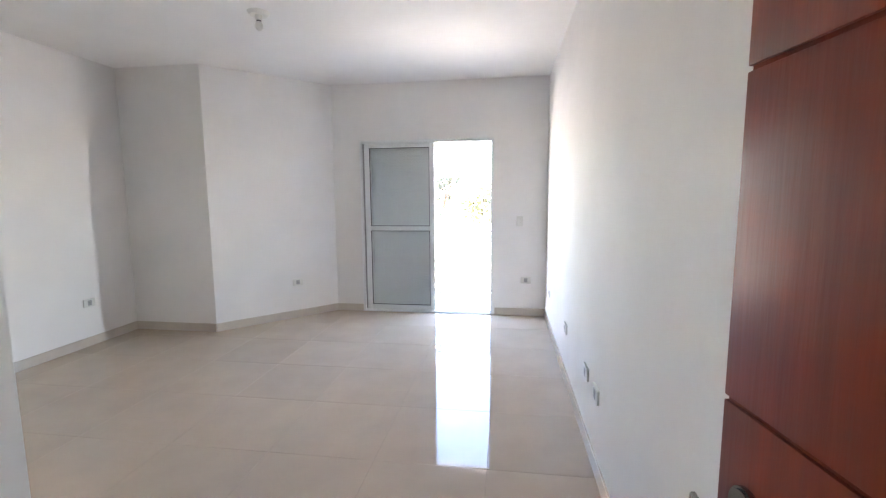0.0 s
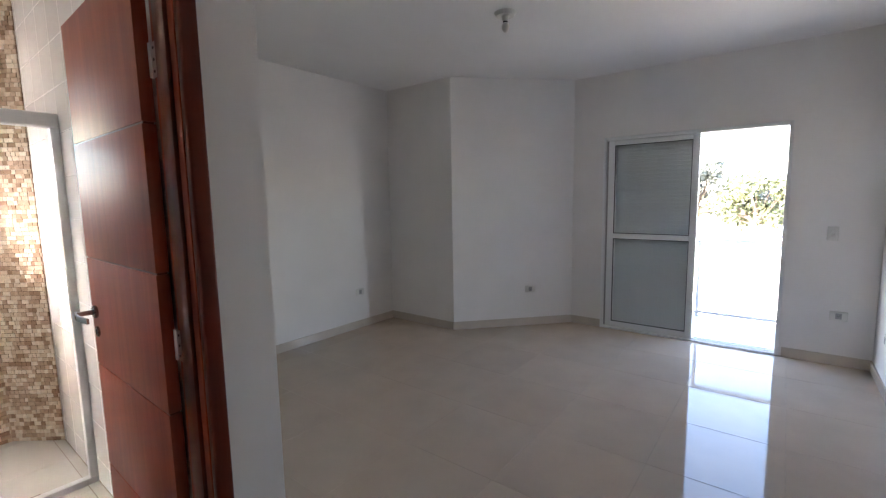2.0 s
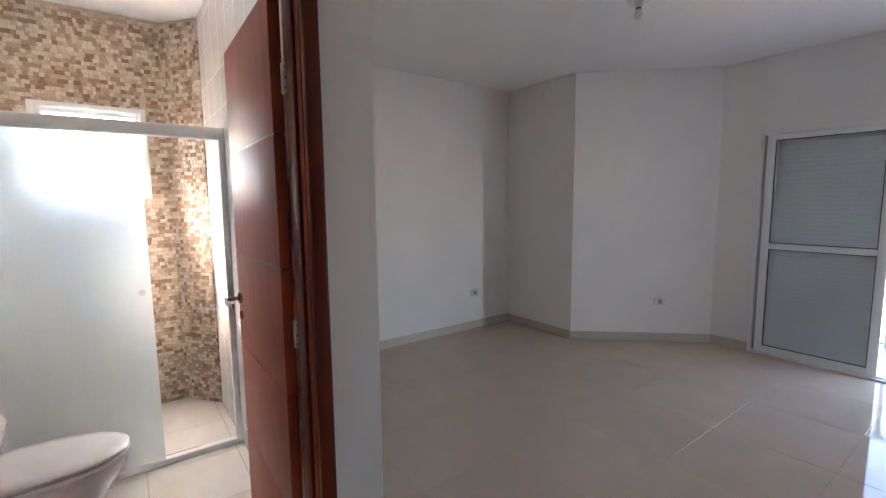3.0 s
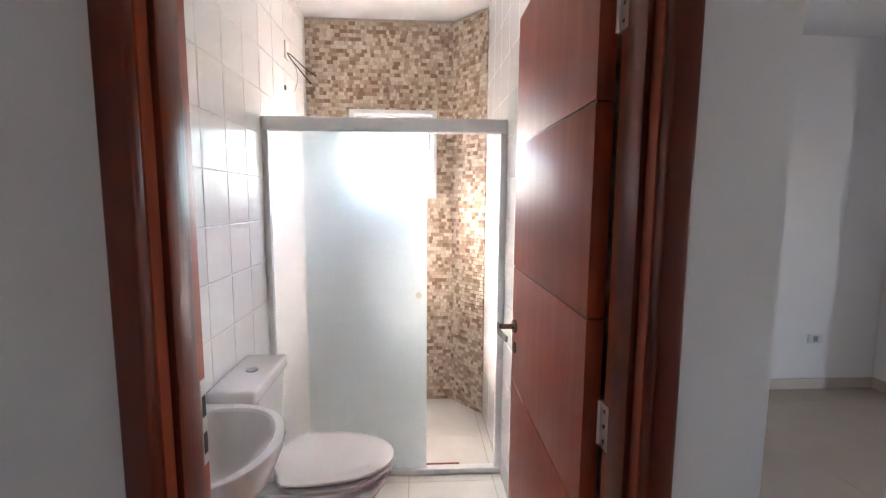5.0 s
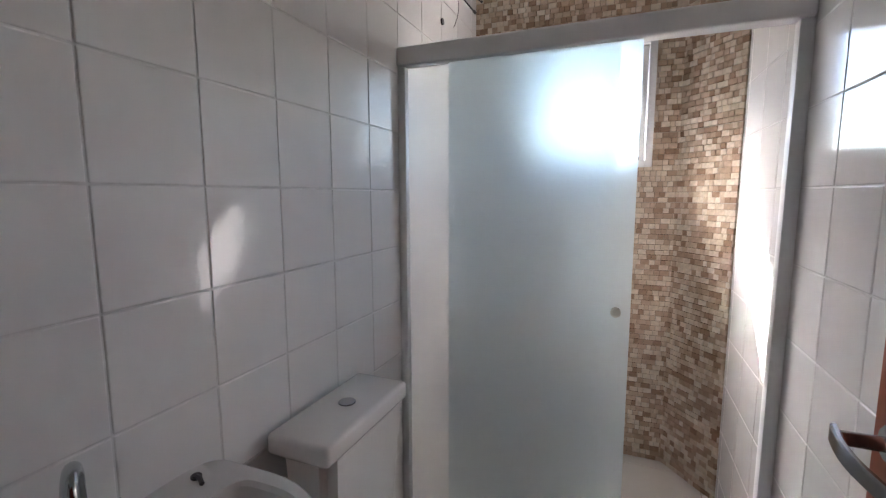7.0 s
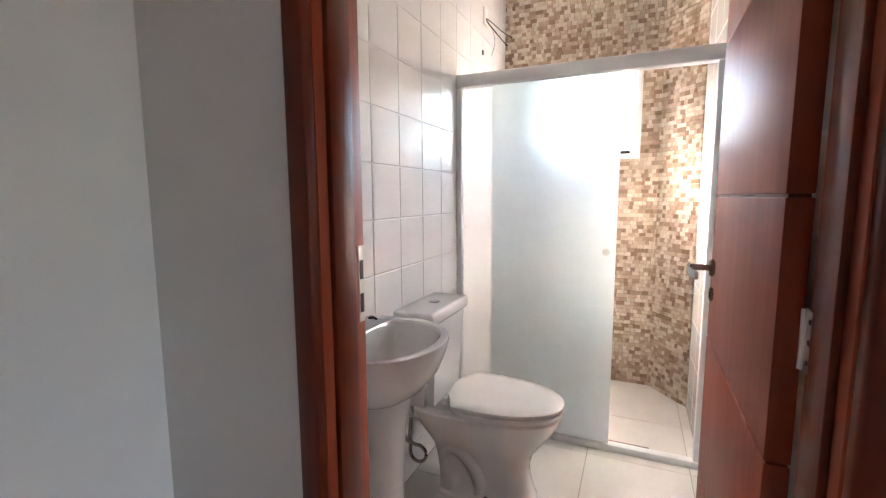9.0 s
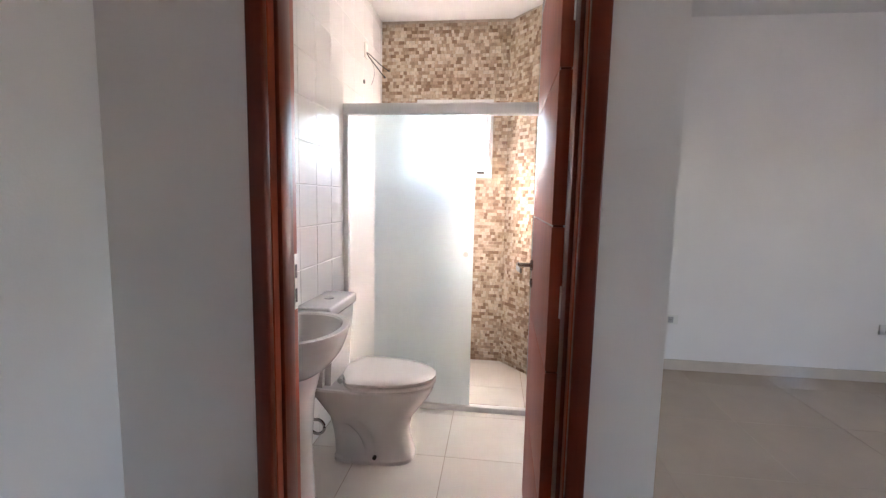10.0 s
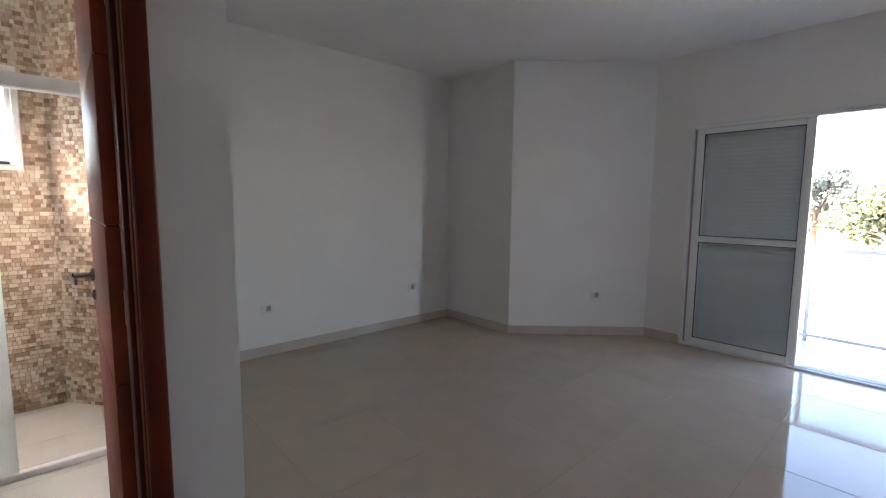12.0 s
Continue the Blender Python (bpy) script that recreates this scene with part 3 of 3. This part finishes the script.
def lid_ring(b, z, e, n=48):
    """Round front, and a narrower straight back."""
    ring = []
    for i in range(n):
        a = 2 * math.pi * i / n
        k, q = math.cos(a), math.sin(a)
        w = 2.2 if q > 0 else 4.5
        u = min(1, max(0, (-q - 0.25) / 0.45))
        rx = (0.184 + e) * (1 - 0.27 * u * u * (3 - 2 * u))
        ring.append(b.verts.new((TX + rx * math.copysign(abs(k) ** (2 / w), k), -0.15 + (0.333 + e if q > 0 else 0.125) * math.copysign(abs(q) ** (2 / w), q), z)))
    return ring


b = bmesh.new()
skin(b, [lid_ring(b, z, e) for z, e in ((0.431, -0.012), (0.433, 0.0), (0.444, 0.002), (0.452, -0.010), (0.457, -0.05), (0.460, -0.12))])
lid = part("lid", b, SEAT, wc)
for sx in (-1, 1):
    part("lid_hinge", cyl((TX + sx * 0.06, -0.275, 0.425), (TX + sx * 0.12, -0.275, 0.425), 0.014, seg=16, bev=0.003), SEAT, lid)
b = bmesh.new()
skin(b, [[b.verts.new(v) for v in ((TX - w, BL + 0.026, z), (TX + w, BL + 0.026, z), (TX + w, f, z), (TX - w, f, z))] for z, w, f in ((0.405, 0.165, -0.315), (0.75, 0.185, -0.295))])
bmesh.ops.bevel(b, geom=[e for e in b.edges if abs(e.verts[0].co.z - e.verts[1].co.z) > 0.1], offset=0.03, segments=4, affect="EDGES")
tank = part("tank", b, CERAMIC, wc)
cover = part("tank_cover", bx(TX - 0.194, BL + 0.010, 0.752, TX + 0.202, -0.287, 0.808, 0.014, 4), CERAMIC, wc)
part("flush_button", cyl((TX, -0.372, 0.808), (TX, -0.372, 0.813), 0.024, seg=28, bev=0.002), CHROME, cover)

hose = thing("water_hose", (-2.36, BL, 0.22), "braided steel flexible water hose behind the toilet", "hose")
part("pipe", tube([(-2.395, BL + 0.07, 0.375), (-2.393, BL + 0.068, 0.33), (-2.39, BL + 0.066, 0.28), (-2.385, BL + 0.07, 0.235)] + arc(0, 5.0, 16, lambda f: (-2.38, BL + 0.108 - 0.036 * math.cos(f), 0.215 - 0.036 * math.sin(f))) + [(-2.38, BL + 0.05, 0.262), (-2.38, BL + 0.02, 0.268)], 0.0075, 10), STEEL, hose)
part("nut", cyl((-2.395, BL + 0.07, 0.36), (-2.395, BL + 0.07, 0.40), 0.013, seg=6), CHROME, hose)
part("valve", cyl((-2.38, BL, 0.268), (-2.38, BL + 0.05, 0.268), 0.013, seg=16, bev=0.002), CHROME, hose)

# ---- wash basin ----
BX = -1.99
sink = thing("pedestal_basin", (BX, -0.30, 0), "white ceramic pedestal wash basin with a chrome tap", "basin")


def basin_ring(b, z, k, n=48, inner=False):
    """Outline of a basin: flat back at the wall, round front."""
    ring = []
    for i in range(n):
        a = 2 * math.pi * i / n
        x, y = math.cos(a), math.sin(a)
        if inner:
            e = 6.5 if y < 0 else 2.1
            px = 0.192 * k * math.copysign(abs(x) ** (2 / e), x)
            py = (0.088 if y < 0 else 0.152) * k * math.copysign(abs(y) ** (2 / e), y) + 0.04
        else:
            e = 10 if y < 0 else 2.15
            px = 0.232 * k * math.copysign(abs(x) ** (2 / e), x) * (1 - 0.10 * max(0, -y) ** 2)
            py = (0.16 if y < 0 else 0.225) * k * math.copysign(abs(y) ** (2 / e), y)
        ring.append(b.verts.new((BX + px, -0.312 + py, z)))
    return ring


b = bmesh.new()
skin(b, [basin_ring(b, 0.635, 0.35), basin_ring(b, 0.652, 0.50), basin_ring(b, 0.685, 0.70), basin_ring(b, 0.735, 0.87), basin_ring(b, 0.79, 0.965), basin_ring(b, 0.822, 1.0), basin_ring(b, 0.832, 0.995), basin_ring(b, 0.834, 0.98),
         basin_ring(b, 0.833, 1.04, inner=True), basin_ring(b, 0.826, 1.0, inner=True), basin_ring(b, 0.79, 0.955, inner=True), basin_ring(b, 0.74, 0.87, inner=True), basin_ring(b, 0.70, 0.70, inner=True), basin_ring(b, 0.678, 0.42, inner=True), basin_ring(b, 0.672, 0.14, inner=True)])
bowl2 = part("basin", b, CERAMIC, sink)
dr = part("drain", cyl((BX, -0.272, 0.671), (BX, -0.272, 0.676), 0.026, seg=26, bev=0.001), CHROME, bowl2)
part("drain_hole", cyl((BX, -0.272, 0.676), (BX, -0.272, 0.6765), 0.017, seg=20), DARKMETAL, dr)
b = bmesh.new()
skin(b, [oval(b, BX, -0.295, z, r, r * 0.9, r * 0.9, n=28, power=2.4) for z, r in ((0.0, 0.105), (0.03, 0.10), (0.12, 0.078), (0.35, 0.07), (0.55, 0.082), (0.66, 0.11))])
part("pedestal", b, CERAMIC, sink)
hook = part("deck_hook", cyl((BX - 0.162, -0.43, 0.834), (BX - 0.162, -0.43, 0.842), 0.010, seg=16, bev=0.002), DARKMETAL, bowl2, "small dark metal hook")
part("shank", tube([(BX - 0.162, -0.43, 0.839), (BX - 0.158, -0.415, 0.841), (BX - 0.150, -0.400, 0.839)], 0.0045, 8), DARKMETAL, hook)
for x0, x1 in ((-0.018, -0.009), (-0.003, 0.018)):
    part("printed_mark", bx(BX + x0, -0.3595, 0.8215, BX + x1, -0.3575, 0.8275 if x0 < -0.01 else 0.8255), DARKMETAL, bowl2)
FX, FY, FZ = -1.945, -0.392, 0.833
tap = thing("tap", (FX, FY, FZ), "chrome swan-neck basin tap with cross handle", "tap")
part("base", cyl((FX, FY, FZ), (FX, FY, FZ + 0.012), 0.028, 0.022, seg=28, bev=0.002), CHROME, tap)
body = part("body", cyl((FX, FY, FZ + 0.012), (FX, FY, FZ + 0.078), 0.0135, seg=24, bev=0.002), CHROME, tap)
SD = Vector((0.55, 0.83, 0)).normalized()
part("spout", tube([(FX, FY, FZ + 0.078), (FX, FY, FZ + 0.11)] + arc(0, math.pi, 14, lambda s: (FX + SD.x * (0.032 - 0.032 * math.cos(s)), FY + SD.y * (0.032 - 0.032 * math.cos(s)), FZ + 0.138 + 0.032 * math.sin(s)))
                   + [(FX + SD.x * 0.064, FY + SD.y * 0.064, FZ + 0.105)], 0.010, 14), CHROME, tap)
part("collar", cyl((FX + SD.x * 0.064, FY + SD.y * 0.064, FZ + 0.085), (FX + SD.x * 0.064, FY + SD.y * 0.064, FZ + 0.115), 0.0145, seg=20, bev=0.002), CHROME, tap)
part("valve_stem", cyl((FX - 0.012, FY, FZ + 0.05), (FX - 0.045, FY + 0.01, FZ + 0.054), 0.008, seg=16), CHROME, body)
for k in range(4):
    a = k * math.pi / 2 + 0.4
    part("handle_arm", cyl((FX - 0.045, FY + 0.01, FZ + 0.054), (FX - 0.050, FY + 0.01 + 0.027 * math.cos(a), FZ + 0.054 + 0.027 * math.sin(a)), 0.0062, 0.004, seg=12), CHROME, body)

# ---- balcony and outside ----
YR = 6.12
bal = structure("balcony_floor", bx(-2.6, YD + T, -0.25, 1.0, YR + 0.08, -0.03), GROUT, "balcony slab with pale tiles")
rail = thing("balcony_railing", (-0.8, YR, -0.02), "white aluminium balcony railing with clear glass", "railing")
part("top_rail", bx(-2.6, YR - 0.03, 0.885, 1.0, YR + 0.03, 0.925, 0.008), RAILALU, rail)
part("bottom_rail", bx(-2.6, YR - 0.02, 0.02, 1.0, YR + 0.02, 0.055, 0.006), RAILALU, rail)
for x in (-2.55, -1.07, 0.37):
    part("post", bx(x - 0.018, YR - 0.018, -0.02, x + 0.018, YR + 0.018, 0.885, 0.003), RAILALU, rail)
for x0, x1 in ((-2.53, -1.09), (-1.05, 0.35)):
    part("glass_panel", bx(x0, YR - 0.004, 0.055, x1, YR + 0.004, 0.885), CLEAR, rail).visible_shadow = False
structure("ground", bx(-900, -900, -3.2, 900, 900, -3.0), EARTH, "pale dusty ground reaching the horizon")
structure("road", bx(-900, 15.5, -3.0, 900, 18.5, -2.992), ASPHALT, "dark asphalt road behind the house")


def tree(at, height, spread, leafmat, seed, label):
    t = thing("tree", at, label, "tree", "trees beyond the road")
    rnd = random.Random(seed)
    x, y, z = at
    b = tube([(x, y, z), (x + 0.05, y, z + height * 0.2), (x - 0.08, y + 0.05, z + height * 0.42), (x + 0.03, y, z + height * 0.6)], 0.16, 10)
    clumps = []
    for k in range(24):
        a, r, hz = rnd.uniform(0, 6.283), spread * math.sqrt(rnd.uniform(0.03, 1)), rnd.uniform(0.38, 0.98)
        r *= 1.1 - 0.55 * max(0, hz - 0.6) / 0.4
        c = Vector((x + r * math.cos(a), y + r * math.sin(a), z + height * hz))
        clumps.append((c, rnd.uniform(0.45, 0.9) * spread * 0.42))
        s = Vector((x, y, z + height * rnd.uniform(0.3, 0.55)))
        merge(b, cyl(s, c, 0.06, 0.02, 6))
    part("trunk", b, BARK, t)
    vs, fs = [], []
    for c, r in clumps:
        for k in range(260):
            d = Vector((rnd.gauss(0, 1), rnd.gauss(0, 1), rnd.gauss(0, 0.75)))
            p = c + d.normalized() * r * rnd.uniform(0.3, 1.1)
            u = Vector((rnd.gauss(0, 1), rnd.gauss(0, 1), rnd.gauss(0, 1))).normalized() * rnd.uniform(0.10, 0.24)
            w = u.orthogonal().normalized() * u.length * 0.55
            n0 = len(vs)
            vs += [p - u, p + w, p + u, p - w]
            fs.append((n0, n0 + 1, n0 + 2, n0 + 3))
    b = bmesh.new()
    verts = [b.verts.new(v) for v in vs]
    for f in fs:
        b.faces.new([verts[i] for i in f])
    part("crown", b, leafmat, t)


for k, (x, y, hh, sp, mt) in enumerate(((-6.3, 44, 7.0, 2.4, LEAF2), (-2.0, 41, 5.4, 2.9, LEAF), (3.0, 43, 5.4, 3.0, LEAF), (-11, 50, 6.5, 3.2, LEAF2), (-3.6, 52, 6.0, 3.6, LEAF2), (8, 48, 7, 3.4, LEAF2), (-16, 47, 6, 3, LEAF))):
    tree((x, y, -3.0), hh, sp, mt, k + 3, "leafy green tree in full sun beyond the road" if mt is LEAF else "sparse dark green tree in full sun beyond the road")

# ---- tile pieces ----
PX, PY = 0.60, 0.612


def cut_tile(x0, y0, x1, y1, mat, z=0.0, gap=0.0012):
    return mesh_of(bx(x0 + gap, y0 + gap, z - 0.006, x1 - gap, y1 - gap, z, 0.0008, 1), mat)


def grid(lo, hi, start, step):
    """Cuts of lo..hi at start + k step."""
    k = math.ceil((lo - start) / step + 1e-6)
    out = [lo]
    while start + k * step < hi - 1e-4:
        out.append(start + k * step)
        k += 1
    return out + [hi]


def lay(parent, x0, y0, x1, y1, sx, px, sy, py, mat, z=0.0, gap=0.0012):
    gx, gy = grid(x0, x1, sx, px), grid(y0, y1, sy, py)
    for xa, xb in zip(gx, gx[1:]):
        for ya, yb in zip(gy, gy[1:]):
            if xb - xa > 0.01 and yb - ya > 0.01:
                o = new("tile", cut_tile(xa, ya, xb, yb, mat, z, gap))
                o.parent = parent


lay(floor, XW, YE, XR, YBLK, -0.212, PX, 1.965, PY, PORC, 0.0, 0.0017)
lay(floor, XA, YBLK, XR, YD, -0.212, PX, 1.965, PY, PORC, 0.0, 0.0017)
lay(floor, XA, BL, XW, BR, -2.57, 0.45, 0.238, 0.45, BATHFLOOR, 0.0, 0.0015)
lay(bal, -2.6, YD + T, 1.0, YR + 0.08, -0.235, 0.45, 5.25, 0.45, BALTILE, -0.022)

TS = 0.2075


def wall_tiles(parent, y, out, x0, x1):
    gx, gz = grid(x0, x1, -2.043, TS), grid(0.0, H, 0.137, TS)
    made = {}
    for xa, xb in zip(gx, gx[1:]):
        for za, zb in zip(gz, gz[1:]):
            key = (round(xb - xa, 3), round(zb - za, 3))
            if min(key) < 0.012:
                continue
            if key not in made:
                made[key] = mesh_of(bx(-key[0] / 2 + 0.0012, -0.004, -key[1] / 2 + 0.0012, key[0] / 2 - 0.0012, 0.004, key[1] / 2 - 0.0012, 0.0032, 3), WTILE)
            o = new("tile", made[key])
            o.parent = parent
            o.matrix_basis = Matrix.Translation(((xa + xb) / 2, y, (za + zb) / 2)) @ Euler((random.gauss(0, 0.0022), 0, random.gauss(0, 0.0022))).to_matrix().to_4x4()


wall_tiles(wall_bath_left, BL - 0.004, 1, XM, XWI)
wall_tiles(wall_bath_right, BR + 0.004, -1, XMR, XWI)
for w, y in ((wall_bath_left, BL - 0.0038), (wall_bath_right, BR + 0.0038)):
    o = link("grout", bx(XA, y - 0.002, 0, XWI, y + 0.002, H), WGROUT)
    o.parent = w


def mosaic(parent, a, c, hole, singles):
    """Small stones in rows on the upright face from a to c (plan points); singles: height range laid stone by stone."""
    rnd = random.Random(7)
    a, c = Vector((*a, 0)), Vector((*c, 0))
    run = (c - a).length
    d = (c - a) / run
    nrm = Vector((-d.y, d.x, 0)) * -1
    turn = Matrix(((d.x, nrm.x, 0, 0), (d.y, nrm.y, 0, 0), (0, 0, 1, 0), (0, 0, 0, 1)))
    rh = 0.0255
    verts, faces, shared, count = [], [], {}, 0
    for r in range(int(H / rh)):
        s = -rnd.choice((0, 0.010, 0.02))
        while s < run - 0.004:
            w = rnd.choice((0.026, 0.026, 0.038, 0.043, 0.021))
            s0, s1 = max(s, 0), min(s + w, run)
            s += w
            z0 = r * rh + (0.002 if r % 13 == 0 else 0)
            z1 = min((r + 1) * rh, H)
            if s1 - s0 < 0.006 or (hole and hole[0] < (s0 + s1) / 2 < hole[1] and hole[2] < (z0 + z1) / 2 < hole[3]):
                continue
            dep = rnd.choice((0.006, 0.007, 0.008, 0.009))
            g, e = 0.0003, 0.0008
            pts = [(s0 + g, 0, z0 + g), (s1 - g, 0, z0 + g), (s1 - g, 0, z1 - g), (s0 + g, 0, z1 - g)]
            tl = [rnd.uniform(-0.0012, 0.0012) for _ in range(4)]
            fr = [(p[0] + (e if i in (0, 3) else -e), dep + tl[i], p[2] + (e if i < 2 else -e)) for i, p in enumerate(pts)]
            quad = [(0, 1, 5, 4), (1, 2, 6, 5), (2, 3, 7, 6), (3, 0, 4, 7), (4, 5, 6, 7)]
            if singles[0] < z0 < singles[1] and count < 300:
                key = (round(s1 - s0, 3), dep)
                if key not in shared:
                    me = bpy.data.meshes.new("stone")
                    me.from_pydata([(p[0] - s0, p[1], p[2] - z0) for p in pts + fr], [], quad)
                    me.materials.append(MOSAIC)
                    shared[key] = me
                o = new("stone", shared[key])
                o.parent = parent
                o.matrix_basis = Matrix.Translation(a + d * s0 + Vector((0, 0, z0))) @ turn
                count += 1
            else:
                n0 = len(verts)
                verts += [a + d * p[0] + nrm * p[1] + Vector((0, 0, p[2])) for p in pts + fr]
                faces += [tuple(n0 + i for i in q) for q in quad]
    me = bpy.data.meshes.new("mosaic_stones")
    me.from_pydata([tuple(v) for v in verts], [], faces)
    me.materials.append(MOSAIC)
    o = new("mosaic_stones", me)
    o.parent = parent
    tagged(o, kind="stuff")


mosaic(wall_mosaic, (XM - 0.010, BL), (XM - 0.010, YM), (WY0 - BL, WY1 - BL, WZ0, WZ1), (0.95, 1.4))
mosaic(wall_chamfer, (XM - 0.009, YM), (XMR - 0.002, BR), None, (0.9, 1.9))
